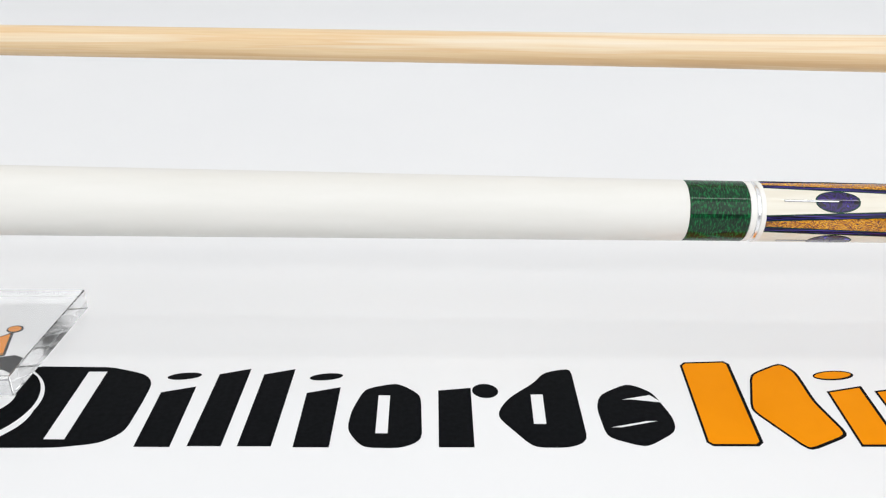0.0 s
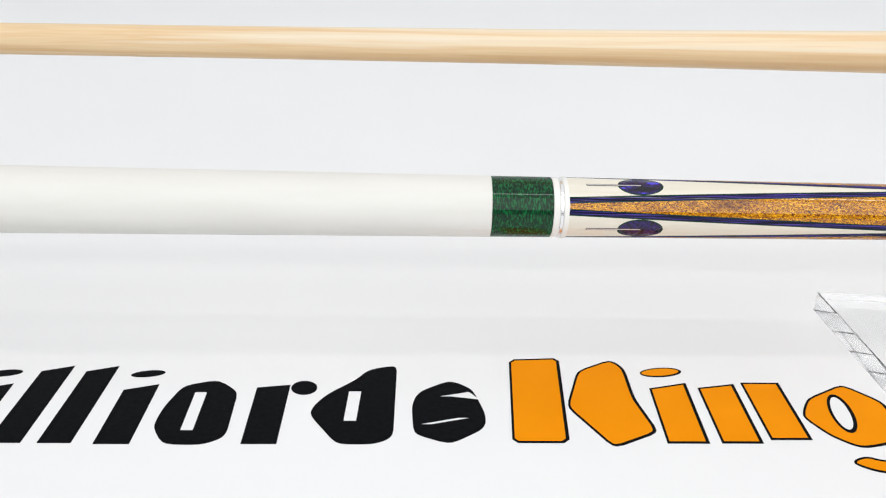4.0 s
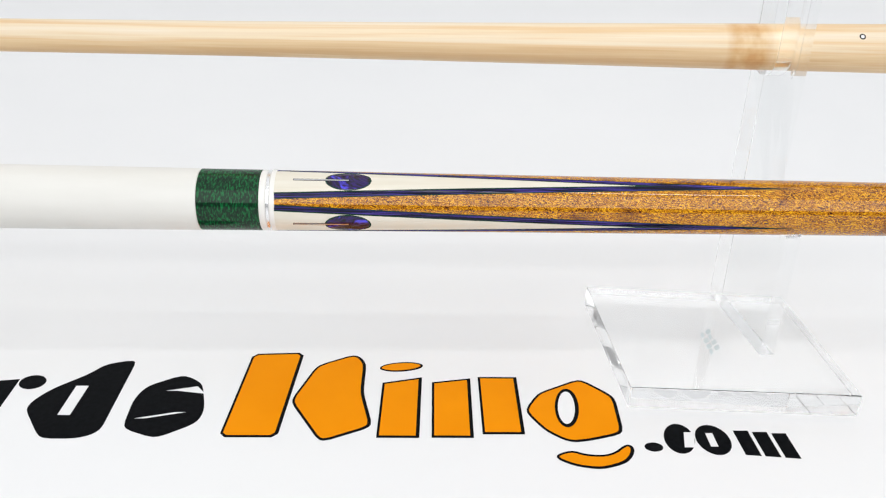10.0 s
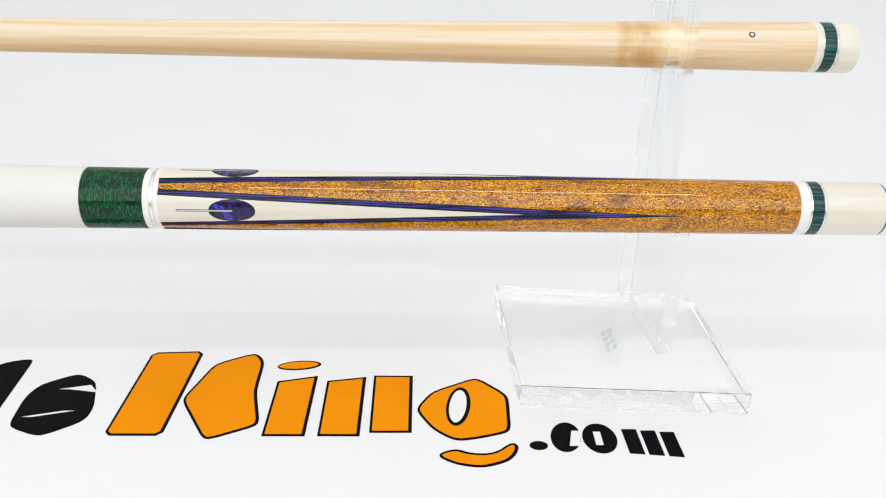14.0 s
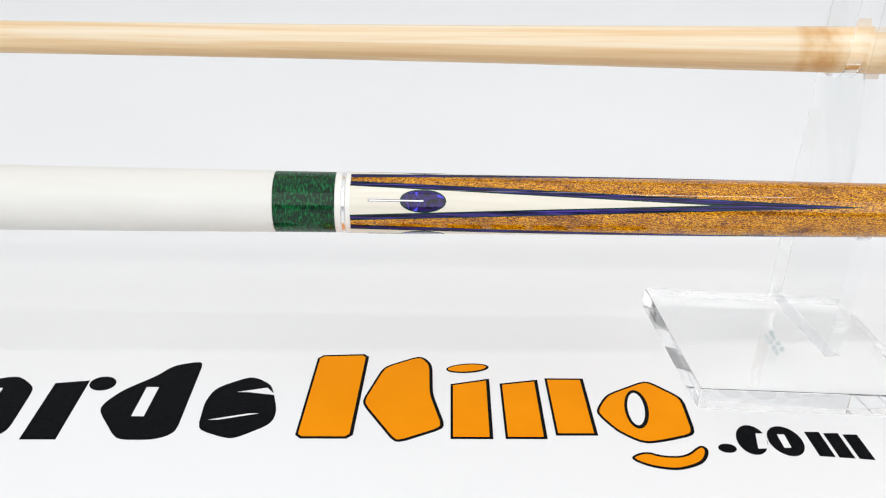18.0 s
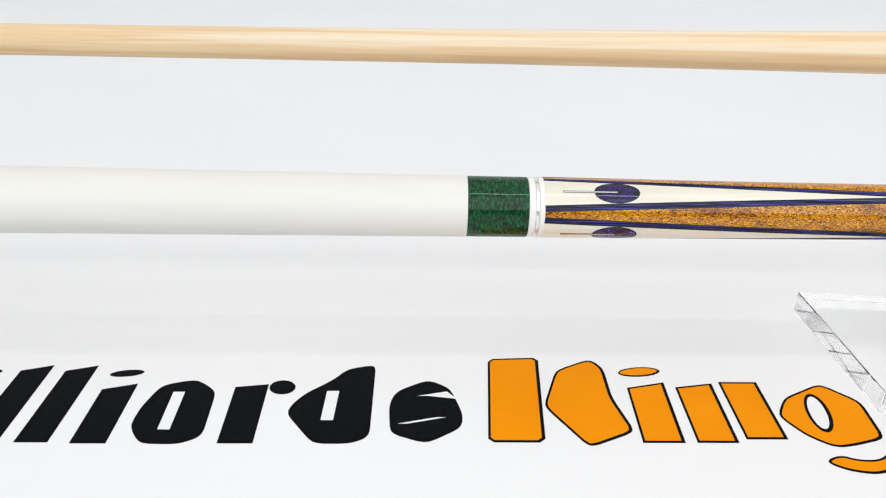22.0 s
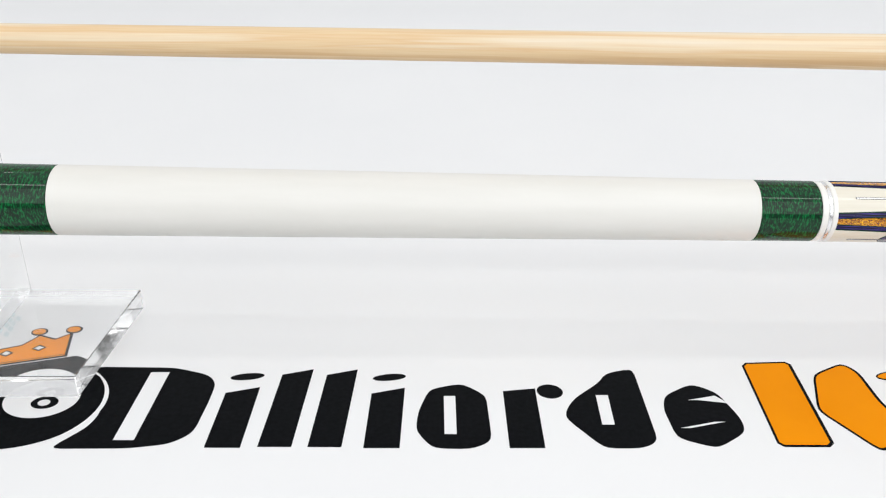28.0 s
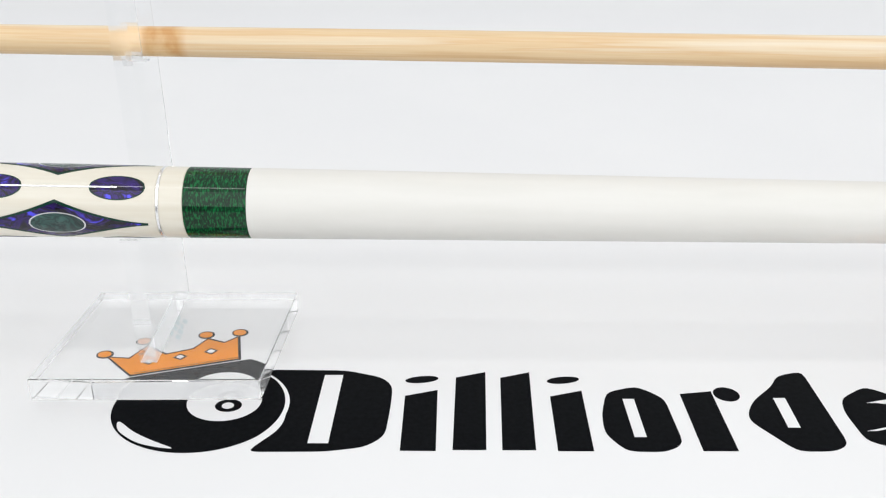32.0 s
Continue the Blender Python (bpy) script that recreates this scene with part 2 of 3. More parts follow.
def patch(radius, s0, s1, half, angle, lift, ns=40, nt=8):
    """An inlay on a round body: from s0 to s1 along it, half(u) degrees to each side of angle, u from 0 to 1, with a rim that sinks in."""
    bm = bmesh.new()
    rows = []
    for i in range(ns + 1):
        u = i / ns
        s, h = s0 + (s1 - s0) * u, max(half(u), 0.01)
        row = []
        for j in range(-1, nt + 2):
            v = min(max(j, 0), nt) / nt
            a = radians(angle + h * (2 * v - 1))
            r = radius(s) + (lift if 0 <= j <= nt else -0.0003)
            row.append(bm.verts.new((s, r * math.cos(a), r * math.sin(a))))
        rows.append(row)
    for a, b in zip(rows, rows[1:]):
        for j in range(len(a) - 1):
            bm.faces.new((a[j], a[j + 1], b[j + 1], b[j]))
    bmesh.ops.recalc_face_normals(bm, faces=bm.faces)
    if sum((f.normal.dot(Vector((0, *f.calc_center_median().yz)))) for f in bm.faces) < 0:
        bmesh.ops.reverse_faces(bm, faces=bm.faces)
    return bm


def oval(u):
    return math.sqrt(max(0.0, 1 - (2 * u - 1) ** 2))


def slab(outline, z0, z1, bevel=0.0):
    """A flat-sided body from an outline in x and y."""
    bm = bmesh.new()
    low = [bm.verts.new((x, y, z0)) for x, y in outline]
    f = bm.faces.new(low)
    out = bmesh.ops.extrude_face_region(bm, geom=[f])
    bmesh.ops.translate(bm, verts=[g for g in out["geom"] if isinstance(g, bmesh.types.BMVert)], vec=(0, 0, z1 - z0))
    bmesh.ops.recalc_face_normals(bm, faces=bm.faces)
    if bevel:
        bmesh.ops.bevel(bm, geom=bm.edges[:], offset=bevel, segments=2, affect="EDGES", profile=0.5)
    return bm


# ---- the setting: white sweep ----
def sweep():
    """White seamless sheet: a level table that curves up behind."""
    prof = [(-0.75, 0.0), (1.30, 0.0)]
    # The raised back is out of view, added for white reflections in the acrylic.
    prof += [(1.30 + 0.45 * math.sin(radians(a)), 0.45 - 0.45 * math.cos(radians(a))) for a in range(6, 91, 6)] + [(1.75, 1.10)]
    bm = bmesh.new()
    cols = [[bm.verts.new((x, y, z)) for y, z in prof] for x in (-1.3, 1.5)]
    for k in range(len(prof) - 1):
        bm.faces.new((cols[0][k], cols[1][k], cols[1][k + 1], cols[0][k + 1]))
    out = bmesh.ops.extrude_face_region(bm, geom=bm.faces[:])
    for g in out["geom"]:
        if isinstance(g, bmesh.types.BMVert):
            g.co += Vector((0, 0.004, -0.004))
    bmesh.ops.recalc_face_normals(bm, faces=bm.faces)
    return bm


tagged(part("backdrop", sweep(), BACKDROP), "white seamless backdrop sheet curving up behind the cues", "backdrop", kind="structure")


# ---- the pool cue ----
def cue_radius(s):
    """Half the thickness of the butt, s metres from the end of its wrap."""
    return 0.5 * float(np.interp(s, (-0.48, -0.2668, 0.0, 0.3125, 0.36), (0.0292, 0.02667, 0.02357, 0.02081, 0.02056)))


def sleeve(s0, s1, swell=0.0, steps=6):
    pts = [(s0 + (s1 - s0) * k / steps, cue_radius(s0 + (s1 - s0) * k / steps) + swell) for k in range(steps + 1)]
    e = 0.00025
    return lathe([(s0, pts[0][1] - e)] + [(s0 + e, pts[0][1])] + pts[1:-1] + [(s1 - e, pts[-1][1])] + [(s1, pts[-1][1] - e)])


AXIS = Vector((1.0, -0.0078, -0.0065)).normalized()
WRAP_END = Vector((0.1057, 0.3059, 0.0766))


def pool_cue():
    cue = new("pool_cue")
    part("bumper", lathe([(-0.4789, 0.009), (-0.4774, 0.0115), (-0.4674, 0.0118)]), RUBBER, cue, "black rubber bumper")
    part("butt_cap", sleeve(-0.4674, -0.4028), IVORY, cue, "cream end cap")
    part("green_band", sleeve(-0.4028, -0.3799, 0.00005), GREEN, cue, "dark green flecked band")
    part("collar", sleeve(-0.3799, -0.3705), IVORY, cue)
    part("silver_ring", sleeve(-0.3705, -0.3693, 0.00006), SILVER, cue, "thin silver ring")
    part("butt_sleeve", sleeve(-0.3693, -0.2982), IVORY, cue, "cream butt sleeve with blue shell inlays")
    part("silver_ring", sleeve(-0.2982, -0.2970, 0.00006), SILVER, cue, "thin silver ring")
    part("collar", sleeve(-0.2970, -0.2884), IVORY, cue)
    part("green_band", sleeve(-0.2884, -0.2653, 0.00005), GREEN, cue, "dark green flecked band")
    part("wrap", sleeve(-0.2653, 0.0, 0.00012, 12), WRAP, cue, "smooth white leather wrap")
    part("green_band", sleeve(0.0, 0.0233, 0.00005), GREEN, cue, "dark green flecked band")
    part("collar", sleeve(0.0233, 0.0258), BONE, cue)
    part("silver_ring", sleeve(0.0258, 0.0273, 0.0001), SILVER, cue, "silver ring")
    part("collar", sleeve(0.0273, 0.0293, 0.00026), BONE, cue)
    part("forearm", sleeve(0.0290, 0.2739, 0.0, 12), BURL, cue, "orange-brown burl wood forearm")
    part("collar", sleeve(0.2739, 0.2779), BONE, cue)
    part("silver_ring", sleeve(0.2779, 0.2786, 0.00006), SILVER, cue)
    part("teal_band", sleeve(0.2786, 0.2831), TEAL, cue, "teal stained wood band")
    part("silver_ring", sleeve(0.2831, 0.2838, 0.00006), SILVER, cue)
    part("joint", sleeve(0.2838, 0.3078), IVORY, cue, "cream joint collar")
    part("joint_line", sleeve(0.3078, 0.3084, -0.00025), RUBBER, cue, "thin dark seam")
    part("joint_cap", sleeve(0.3084, 0.3349), WHITE_CAP, cue, "glossy white joint cap")
    layers = [(40.0, DARK_GREEN), (38.2, BLUE_VENEER), (34.6, BLACK_VENEER), (33.6, BLUE_VENEER), (30.4, BLACK_VENEER), (29.6, DARK_GREEN), (27.6, IVORY)]
    for q in range(4):
        a = 90.0 * q
        tip = 0.1996
        for k, (h, mat) in enumerate(layers):
            name = "point" if mat is IVORY else "veneer"
            part(name, patch(cue_radius, 0.0291, 0.0291 + tip * h / 40.0, lambda u, h=h: h * (1 - u), a, 0.00003 + 0.00003 * k, 60), mat, cue)
        rim = part("shell_oval", patch(cue_radius, 0.0479, 0.0656, lambda u: 22.0 * oval(u), a, 0.00026), DARK_GREEN, cue, "oval blue shell inlay with dark green rim")
        part("shell", patch(cue_radius, 0.0485, 0.0650, lambda u: 19.8 * oval(u), a, 0.00029), SHELL, rim)
        part("wire_edge", patch(cue_radius, 0.0360, 0.0571, lambda u: 2.0, a, 0.00031, 20, 2), BLACK_VENEER, cue)
        part("wire", patch(cue_radius, 0.0362, 0.0569, lambda u: 1.25, a, 0.00034, 20, 2), NICKEL, cue, "thin silver wire inlay")
    for q in range(3):
        a = 270.0 + 120.0 * q
        b = a + 60.0
        for c in (-0.3120, -0.3563):
            rim = part("shell_oval", patch(cue_radius, c - 0.0102, c + 0.0102, lambda u: 20.5 * oval(u), b, 0.00012), DARK_GREEN, cue, "oval blue shell inlay with dark green rim")
            part("shell", patch(cue_radius, c - 0.0097, c + 0.0097, lambda u: 18.8 * oval(u), b, 0.00016), SHELL, rim)
        part("wire", patch(cue_radius, -0.3563, -0.3120, lambda u: 1.2, b, 0.00020, 20, 2), NICKEL, cue, "thin silver wire inlay")
        flare = lambda u, top: top * (1 - abs(2 * u - 1)) ** 1.55 + 2.2
        rim = part("shell_diamond", patch(cue_radius, -0.3670, -0.3013, lambda u: flare(u, 37.5), a, 0.00012, 60), DARK_GREEN, cue, "long blue shell diamond with dark green rim")
        part("shell", patch(cue_radius, -0.3645, -0.3038, lambda u: flare(u, 33.5) - 0.9, a, 0.00016, 60), SHELL, rim)
        part("wire_ring", patch(cue_radius, -0.3445, -0.3238, lambda u: 20.0 * oval(u), a, 0.00019), NICKEL, rim, "thin silver oval ring")
        part("dark_shell", patch(cue_radius, -0.3439, -0.3244, lambda u: 18.4 * oval(u), a, 0.00022), DARK_SHELL, rim, "dark teal shell oval")
    return tagged(cue, "cream pool cue with white wrap, green bands and orange burl forearm", "pool cue")


cue = pool_cue()
CUE_REST = Matrix.Translation(WRAP_END) @ AXIS.to_track_quat("X", "Z").to_matrix().to_4x4()


# ---- the shaft ----
def shaft_radius(x):
    return 0.5 * float(np.interp(x, (-0.33, -0.20, -0.10, 0.0, 0.07, 0.12, 0.19, 0.25, 0.32, 0.39, 0.4153), (0.0107, 0.0114, 0.0120, 0.0124, 0.0130, 0.0135, 0.0147, 0.0162, 0.0180, 0.0197, 0.0200)))


def ring_of(x0, x1, swell=0.0, steps=4):
    e = 0.0002
    mid = [(x0 + (x1 - x0) * k / steps, shaft_radius(x0 + (x1 - x0) * k / steps) + swell) for k in range(1, steps)]
    return lathe([(x0, shaft_radius(x0) + swell - e), (x0 + e, shaft_radius(x0) + swell), *mid, (x1 - e, shaft_radius(x1) + swell), (x1, shaft_radius(x1) + swell - e)])


def shaft():
    ob = new("cue_shaft")
    part("tip", lathe([(-0.3425, 0.002), (-0.3415, 0.0045), (-0.3390, 0.0056), (-0.3330, 0.0057)]), TIP_LEATHER, ob, "blue-grey leather tip")
    part("ferrule", ring_of(-0.333, -0.309), IVORY, ob, "cream ferrule")
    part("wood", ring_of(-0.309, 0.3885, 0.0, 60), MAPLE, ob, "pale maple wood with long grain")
    part("collar", ring_of(0.3885, 0.3912), IVORY, ob)
    part("silver_ring", ring_of(0.3912, 0.3918, 0.00006), SILVER, ob)
    part("teal_band", ring_of(0.3918, 0.3966), TEAL, ob, "teal stained wood band")
    part("silver_ring", ring_of(0.3966, 0.3973, 0.00006), SILVER, ob)
    part("joint", lathe([(0.3974, 0.00985), (0.3977, 0.00995), (0.4052, 0.00997), (0.4060, 0.0097), (0.4063, 0.0090)]), IVORY, ob, "cream joint collar")
    for r0, mat, lift in ((0.00125, BLACK, 0.00006), (0.00072, WHITE_CAP, 0.0001)):
        part("mark", patch(shaft_radius, 0.3629 - r0, 0.3629 + r0, lambda u: math.degrees(r0 / 0.0098) * oval(u), 138.0, lift, 24, 6), mat, ob, "small round black ring mark" if mat is BLACK else "")
    ob.matrix_world = pose(0, 0.3416, 0.1306, 0, 0.09, -0.45)
    return tagged(ob, "pale maple cue shaft lying in the upper stand notches", "cue shaft")


shaft()


# ---- acrylic stands ----
def stand(corners, label, plate_x, plate_y, thick, yaw, cue_at, cue_r, shaft_at, shaft_r):
    """A clear foot plate and a notched upright; plate_x is the upright's near face, plate_y its back edge, label the
    place of its painted reflection.
    """
    ob = new("acrylic_stand")
    base = part("base", slab(corners, 0.0005, 0.0105, 0.0004), ACRYLIC_BASE, ob, smooth=False)
    (cy, cz), (sy, sz), R, Q = cue_at, shaft_at, cue_r + 0.0009, shaft_r + 0.0012
    front, lip, back = cy + R + 0.0006, sy - Q, plate_y
    pts = [(cy - 0.0085, 0.0107), (cy - 0.0085, cz - math.sqrt(R * R - 0.0085 ** 2) - 0.0002)]
    a0 = math.degrees(math.atan2(-math.sqrt(R * R - 0.0085 ** 2), -0.0085)) + 360
    pts += [(cy + R * math.cos(radians(a)), cz + R * math.sin(radians(a))) for a in np.linspace(a0, 356, 10)]
    pts += [(front, cz + 0.004), (front, 0.1720), (lip, 0.1750)]
    pts += [(sy + Q * math.cos(radians(a)), sz - 0.001 + Q * math.sin(radians(a))) for a in np.linspace(180, 360, 14)]
    pts += [(sy + Q, 0.186), (back, 0.186), (back, 0.0107)]
    bm = slab([(y - back, z) for y, z in pts], 0.0, thick, 0.0003)
    bmesh.ops.transform(bm, matrix=pose(plate_x, plate_y, 0, 0, 0, yaw) @ Matrix(((0, 0, 1, 0), (1, 0, 0, 0), (0, 1, 0, 0), (0, 0, 0, 1))), verts=bm.verts)
    bmesh.ops.recalc_face_normals(bm, faces=bm.faces)
    plate = part("upright", bm, ACRYLIC, ob, smooth=False)
    for o, axis, edge in ((base, 2, ACRYLIC_RIM), (plate, 0, ACRYLIC_EDGE)):
        o.visible_shadow = False
        o.data.materials.append(edge)
        for f in o.data.polygons:
            f.material_index = 0 if abs(f.normal[axis]) > 0.9 else 1
    lx, ly, lean = label
    # Thin grey bars imitate a reflection beside the upright's foot.
    for k in range(4):
        for c in (0, 1):
            y, x = ly + 0.0042 * k + lean * c, lx + 0.0030 * c
            w = 0.0024 if (k + c) % 3 else 0.0016
            part("reflection_bar", slab([(x, y), (x + w, y + lean * 0.6), (x + w, y + lean * 0.6 + 0.0030), (x, y + 0.0030)], 0.01055, 0.01062), REFLECTION_GREY, base, smooth=False)
    return tagged(ob, "clear acrylic cue stand with square base and notched upright", "display stand", "cue stands")


def cue_point(x):
    p = WRAP_END + AXIS * ((x - WRAP_END.x) / AXIS.x)
    return (p.y, p.z), cue_radius((x - WRAP_END.x) / AXIS.x)


def shaft_point(x):
    return (0.3416 - 0.0078 * x, 0.1306 - 0.0016 * x), shaft_radius(x)


LEFT_BASE = [(-0.2500, 0.2885), (-0.1592, 0.2885), (-0.1525, 0.3575), (-0.2430, 0.3570)]
RIGHT_BASE = [(0.2735, 0.2740), (0.3640, 0.2680), (0.3610, 0.3450), (0.2700, 0.3545)]
for corners, label, px, py, thick, yaw in ((LEFT_BASE, (-0.2026, 0.3215, -0.0030), -0.2090, 0.3560, 0.0070, 0.0), (RIGHT_BASE, (0.3124, 0.2965, 0.0030), 0.3273, 0.3480, 0.0065, 6.0)):
    (c, cr), (s, sr) = cue_point(px + thick / 2), shaft_point(px + thick / 2)
    stand(corners, label, px, py, thick, yaw, c, cr, s, sr)


# ---- printed shapes on the backdrop ----
def ellipse(cx, cy, rx, ry, turn=0.0, n=40, a0=0.0, a1=360.0):
    c, s = math.cos(radians(turn)), math.sin(radians(turn))
    out = []
    for k in range(n):
        a = radians(a0 + (a1 - a0) * k / (n if a1 - a0 == 360 else n - 1))
        u, v = rx * math.cos(a), ry * math.sin(a)
        out.append((cx + u * c - v * s, cy + u * s + v * c))
    return out


def crescent(cx, cy, rx, ry, thick, a0, a1, n=24):
    """A tapering arc."""
    out, back = [], []
    for k in range(n + 1):
        u = k / n
        a = radians(a0 + (a1 - a0) * u)
        t = thick * math.sin(math.pi * u)
        out.append((cx + rx * math.cos(a), cy + ry * math.sin(a)))
        back.append((cx + (rx - t) * math.cos(a), cy + (ry - t) * math.sin(a)))
    return out + back[-2:0:-1]


def grown(outline, d):
    """The outline moved outward by d, for a border."""
    n = len(outline)
    area = sum(outline[k][0] * outline[(k + 1) % n][1] - outline[(k + 1) % n][0] * outline[k][1] for k in range(n))
    sign, out = (1 if area > 0 else -1), []
    for k in range(n):
        p, c, q = Vector(outline[k - 1]), Vector(outline[k]), Vector(outline[(k + 1) % n])
        e, f = (c - p).normalized(), (q - c).normalized()
        m1, m2 = Vector((e.y, -e.x)) * sign, Vector((f.y, -f.x)) * sign
        b = (m1 + m2)
        b = b / max(b.length_squared / 2, 0.35)
        out.append(tuple(c + b * d))
    return out


def rounded(outline, passes=3):
    """The outline with its corners eased, as a cutter leaves them."""
    for _ in range(passes):
        out = []
        for p, q in zip(outline, outline[1:] + outline[:1]):
            d = Vector(q) - Vector(p)
            e = min(0.25, 0.0022 / max(d.length, 1e-6))
            out += [tuple(Vector(p) + d * e), tuple(Vector(q) - d * e)]
        outline = out
    return outline


def printed_sign():
    ob = new("printed_sign")

    def shape(name, outline, mat, level=1):
        return part(name, slab(outline, 0.00002, 0.00005 * level), mat, ob, smooth=False)

    def bordered(name, outline, border=0.0012):
        """An orange shape with a black border, a little wider on one side."""
        shape(name, outline, BLACK, 2)
        shape(name + "_fill", [(x - 0.0002, y + 0.0001) for x, y in grown(outline, -border)], ORANGE, 3)

    # black shapes
    shape("block", rounded([(-0.1601, 0.2578), (-0.1313, 0.2578), (-0.1163, 0.2602), (-0.1089, 0.2667), (-0.1071, 0.2854), (-0.1066, 0.2984), (-0.1111, 0.3045), (-0.1263, 0.3095), (-0.1601, 0.3102), (-0.1505, 0.2938), (-0.1478, 0.2788), (-0.1498, 0.2704)], 2), BLACK)
    shape("stripe", [(-0.1379, 0.2626), (-0.1301, 0.2625), (-0.1276, 0.3062), (-0.1353, 0.3062)], BACKDROP, 2)
    shape("bar", [(-0.1031, 0.2581), (-0.0897, 0.2579), (-0.0881, 0.2957), (-0.1015, 0.2918)], BLACK)
    shape("lozenge", ellipse(-0.0945, 0.3030, 0.007, 0.0024, 8), BLACK)
    shape("bar", [(-0.0438, 0.2575), (-0.0302, 0.2574), (-0.0286, 0.2951), (-0.0422, 0.2912)], BLACK)
    shape("lozenge", ellipse(-0.0352, 0.3024, 0.007, 0.0024, 8), BLACK)
    shape("bar", [(-0.0834, 0.2584), (-0.0707, 0.2583), (-0.0675, 0.3083), (-0.0802, 0.3044)], BLACK)
    shape("bar", [(-0.0647, 0.2582), (-0.0520, 0.2581), (-0.0488, 0.3081), (-0.0615, 0.3042)], BLACK)
    shape("block", rounded([(-0.0179, 0.2572), (-0.0242, 0.2676), (-0.0231, 0.2795), (-0.0186, 0.2940), (-0.0050, 0.2981), (0.0046, 0.2898), (0.0049, 0.2613), (-0.0030, 0.2567)], 2), BLACK)
    shape("stripe", [(-0.0131, 0.2655), (-0.0084, 0.2654), (-0.0080, 0.2894), (-0.0127, 0.2894)], BACKDROP, 2)
    shape("bar", [(0.0112, 0.2572), (0.0247, 0.2571), (0.0253, 0.2945), (0.0118, 0.2927)], BLACK)
    shape("lozenge", ellipse(0.0312, 0.2924, 0.0054, 0.0048, -12), BLACK)
    shape("block", rounded([(0.0472, 0.2568), (0.0352, 0.2747), (0.0362, 0.2805), (0.0411, 0.2882), (0.0522, 0.2980), (0.0570, 0.3053), (0.0692, 0.3086), (0.0685, 0.2607), (0.0616, 0.2567)], 2), BLACK)
    shape("stripe", [(0.0489, 0.2709), (0.0538, 0.2708), (0.0548, 0.2898), (0.0498, 0.2898)], BACKDROP, 2)
    shape("band", rounded([(0.0763, 0.2626), (0.0903, 0.2565), (0.1041, 0.2659), (0.1051, 0.2743), (0.1006, 0.2915), (0.0916, 0.2976), (0.0782, 0.2895), (0.0755, 0.2806)], 2), BLACK)
    shape("stripe", [(0.0792, 0.2686), (0.0832, 0.2686), (0.0981, 0.2724), (0.0941, 0.2724)], BACKDROP, 2)
    shape("stripe", [(0.0872, 0.2864), (0.0912, 0.2864), (0.1031, 0.2843), (0.0991, 0.2893)], BACKDROP, 2)
    # orange shapes with black borders
    bordered("block", rounded([(0.1139, 0.2572), (0.1359, 0.2570), (0.1399, 0.3138), (0.1178, 0.3128)], 1))
    bordered("wedge", rounded([(0.1380, 0.2793), (0.1463, 0.3041), (0.1625, 0.3128), (0.1673, 0.3061), (0.1671, 0.2848), (0.1718, 0.2631), (0.1523, 0.2538)], 2))
    bordered("bar", [(0.1733, 0.2566), (0.1897, 0.2564), (0.1910, 0.2954), (0.1746, 0.2916)])
    bordered("lozenge", ellipse(0.1823, 0.3030, 0.0092, 0.0034, 6), 0.0009)
    bordered("bar", [(0.1944, 0.2565), (0.2105, 0.2563), (0.2112, 0.2946), (0.1951, 0.2919)])
    bordered("bar", [(0.2140, 0.2584), (0.2303, 0.2583), (0.2307, 0.2954), (0.2144, 0.2956)])
    bordered("block", rounded([(0.2315, 0.2727), (0.2383, 0.2843), (0.2574, 0.2944), (0.2697, 0.2818), (0.2686, 0.2584), (0.2542, 0.2542), (0.2466, 0.2533), (0.2382, 0.2603)], 2))
    shape("slot", ellipse(0.2489, 0.2747, 0.0048, 0.0125, -8), BLACK, 4)
    shape("slot", ellipse(0.2487, 0.2747, 0.0034, 0.0105, -8), BACKDROP, 5)
    bordered("crescent", rounded([(0.2388, 0.2455), (0.2462, 0.2402), (0.2565, 0.2382), (0.2671, 0.2421), (0.2712, 0.2496), (0.2685, 0.2531), (0.2611, 0.2463), (0.2523, 0.2464), (0.2465, 0.2494)], 2))
    # small black shapes
    shape("lozenge", ellipse(0.2782, 0.2507, 0.0035, 0.0026), BLACK)
    shape("lozenge", ellipse(0.2892, 0.2556, 0.0058, 0.0088, -10), BLACK)
    shape("stripe", [(0.2899, 0.2504), (0.2938, 0.2504), (0.2958, 0.2592), (0.2919, 0.2592)], BACKDROP, 2)
    shape("lozenge", ellipse(0.3021, 0.2548, 0.0066, 0.0088, 0), BLACK)
    shape("stripe", [(0.3001, 0.2508), (0.3029, 0.2508), (0.3029, 0.2586), (0.3001, 0.2586)], BACKDROP, 2)
    shape("bar", [(0.3118, 0.2460), (0.3176, 0.2454), (0.3172, 0.2601), (0.3114, 0.2602)], BLACK)
    shape("bar", [(0.3190, 0.2452), (0.3248, 0.2446), (0.3244, 0.2593), (0.3186, 0.2593)], BLACK)
    shape("bar", [(0.3263, 0.2444), (0.3320, 0.2437), (0.3316, 0.2584), (0.3259, 0.2585)], BLACK)
    # round emblem: a dark ball cut off by the base of the crown
    ball = ellipse(-0.1828, 0.2856, 0.0342, 0.0283, 0, 64)
    edge = lambda x: 0.2972 + (x - -0.2135) * 0.280
    shape("ball", [(x, min(y, edge(x))) for x, y in ball], BLACK)
    shape("white_disc", ellipse(-0.1738, 0.2883, 0.0148, 0.0125), BACKDROP, 2)
    shape("dark_oval", ellipse(-0.1717, 0.2855, 0.0053, 0.004), BLACK, 3)
    shape("white_dot", ellipse(-0.1719, 0.2854, 0.0024, 0.002), BACKDROP, 4)
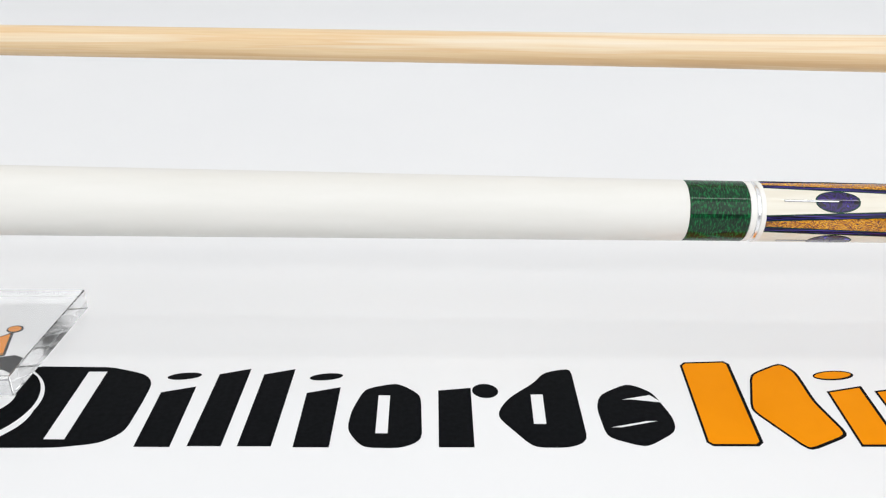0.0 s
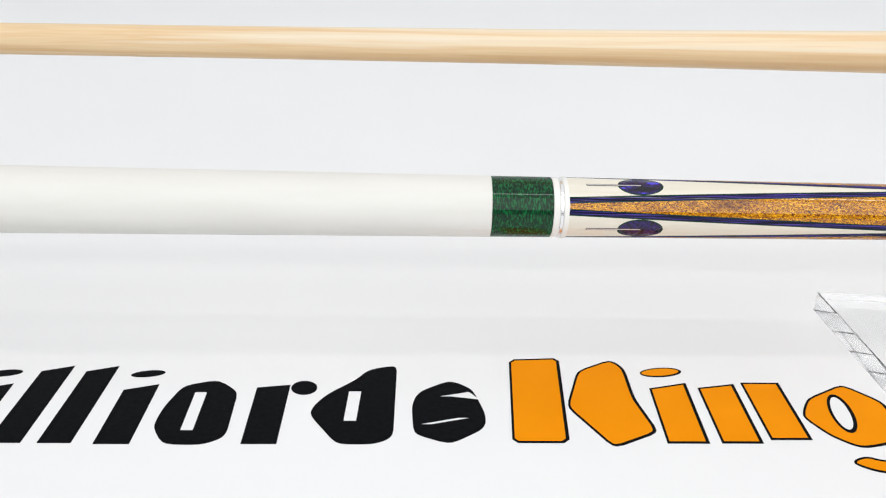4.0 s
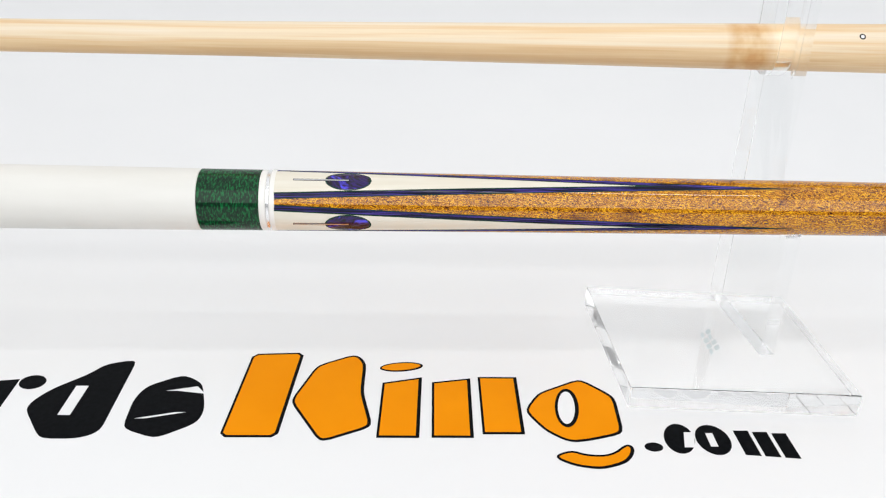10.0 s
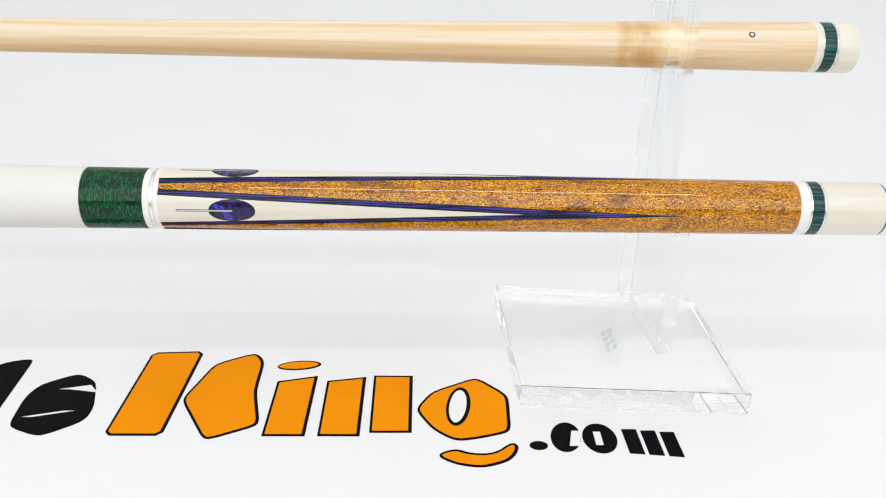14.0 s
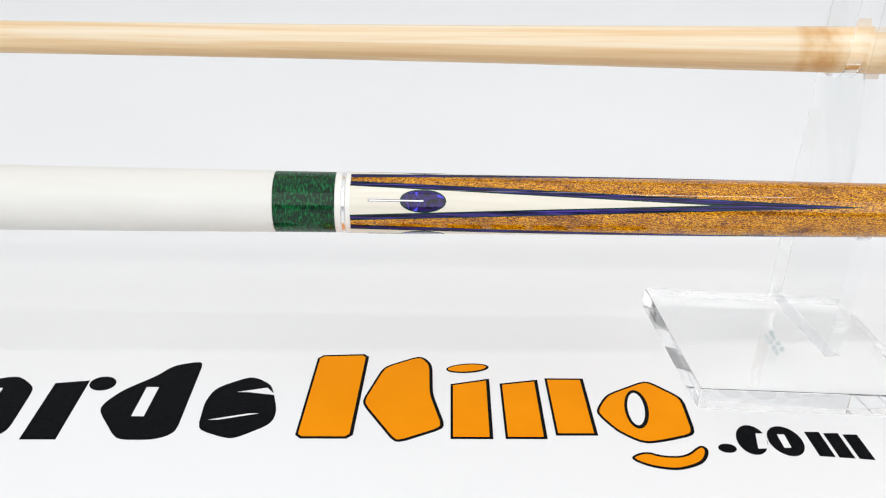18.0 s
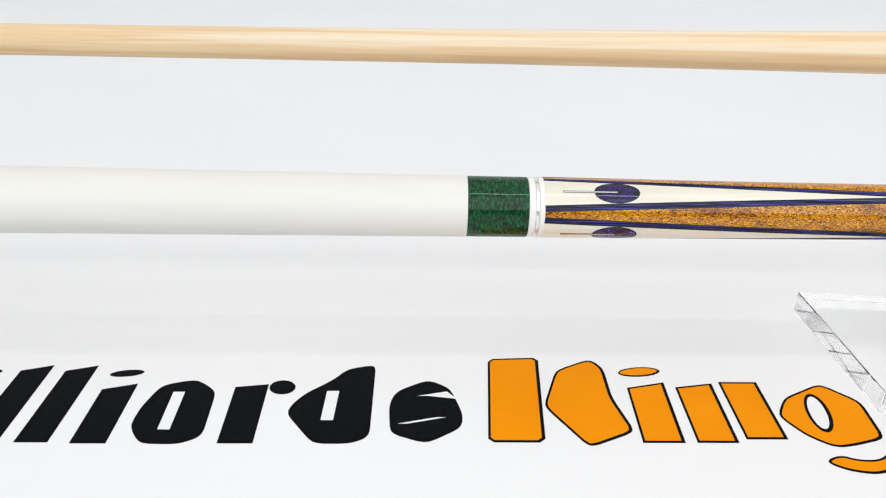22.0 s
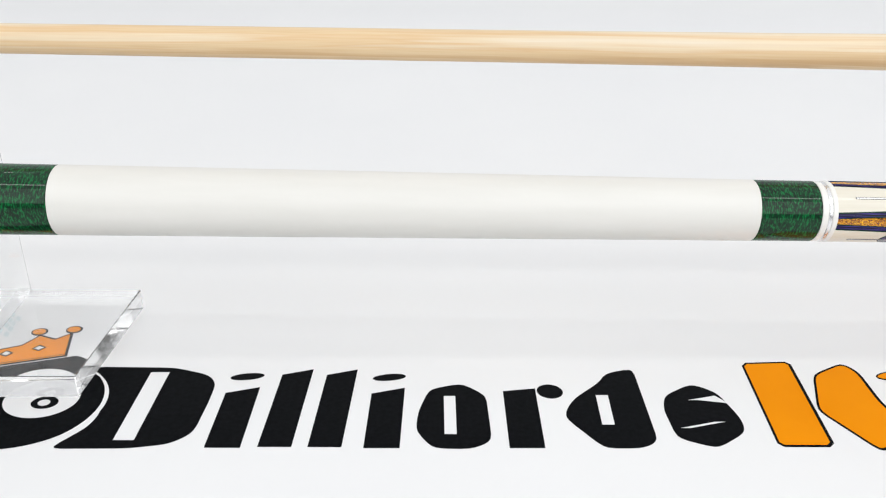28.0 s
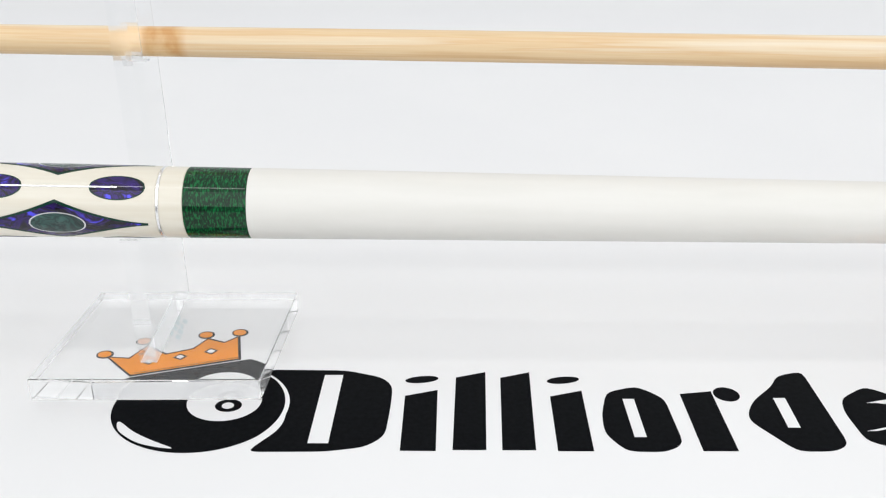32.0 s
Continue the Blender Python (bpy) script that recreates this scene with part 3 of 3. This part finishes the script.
    shape("white_crescent", rounded([(-0.2128, 0.2771), (-0.2115, 0.2710), (-0.2066, 0.2665), (-0.2015, 0.2631), (-0.1945, 0.2607), (-0.1859, 0.2594), (-0.1955, 0.2640), (-0.2044, 0.2692)], 2), BACKDROP, 2)
    shape("white_arc", crescent(-0.1828, 0.2856, 0.0352, 0.0292, 0.0018, -60, 55), BACKDROP, 3)
    bordered("zigzag", [(-0.2135, 0.2977), (-0.1705, 0.3098), (-0.1741, 0.3283), (-0.1800, 0.3231), (-0.1876, 0.3262), (-0.1925, 0.3182), (-0.2026, 0.3142), (-0.2122, 0.3209), (-0.2174, 0.3111), (-0.2273, 0.3118)], 0.001)
    shape("crown_line", [(-0.2122, 0.2999), (-0.1710, 0.3115), (-0.1710, 0.3118), (-0.2122, 0.3002)], BLACK, 4)
    bordered("knob", ellipse(-0.2281, 0.3133, 0.0036, 0.003, 0, 20), 0.0008)
    bordered("knob", ellipse(-0.2144, 0.3234, 0.0036, 0.003, 0, 20), 0.0008)
    bordered("knob", ellipse(-0.1888, 0.3284, 0.0036, 0.003, 0, 20), 0.0008)
    bordered("knob", ellipse(-0.1745, 0.3303, 0.0036, 0.003, 0, 20), 0.0008)
    shape("small_diamond", [(-0.2114, 0.3076), (-0.2078, 0.3058), (-0.2055, 0.3087), (-0.2090, 0.3105)], BLACK, 5)
    shape("small_diamond", [(-0.2103, 0.3078), (-0.2080, 0.3067), (-0.2066, 0.3085), (-0.2088, 0.3096)], BACKDROP, 6)
    shape("small_diamond", [(-0.1992, 0.3110), (-0.1957, 0.3092), (-0.1934, 0.3121), (-0.1969, 0.3139)], BLACK, 5)
    shape("small_diamond", [(-0.1981, 0.3112), (-0.1959, 0.3101), (-0.1945, 0.3119), (-0.1967, 0.3130)], BACKDROP, 6)
    shape("small_diamond", [(-0.1872, 0.3152), (-0.1837, 0.3134), (-0.1813, 0.3163), (-0.1849, 0.3181)], BLACK, 5)
    shape("small_diamond", [(-0.1861, 0.3154), (-0.1839, 0.3143), (-0.1824, 0.3161), (-0.1847, 0.3171)], BACKDROP, 6)
    return tagged(ob, "row of black and orange printed shapes flat on the white sheet", "printed sign")


printed_sign()


# ---- what moves ----
def motions():
    """The cue turns slowly about its own length."""
    rows = [(t, CUE_REST @ pose(0, 0, 0, 134.9 + 15.9 * t, 0, 0)) for t in range(0, 33)]
    walk(cue, rows)


motions()
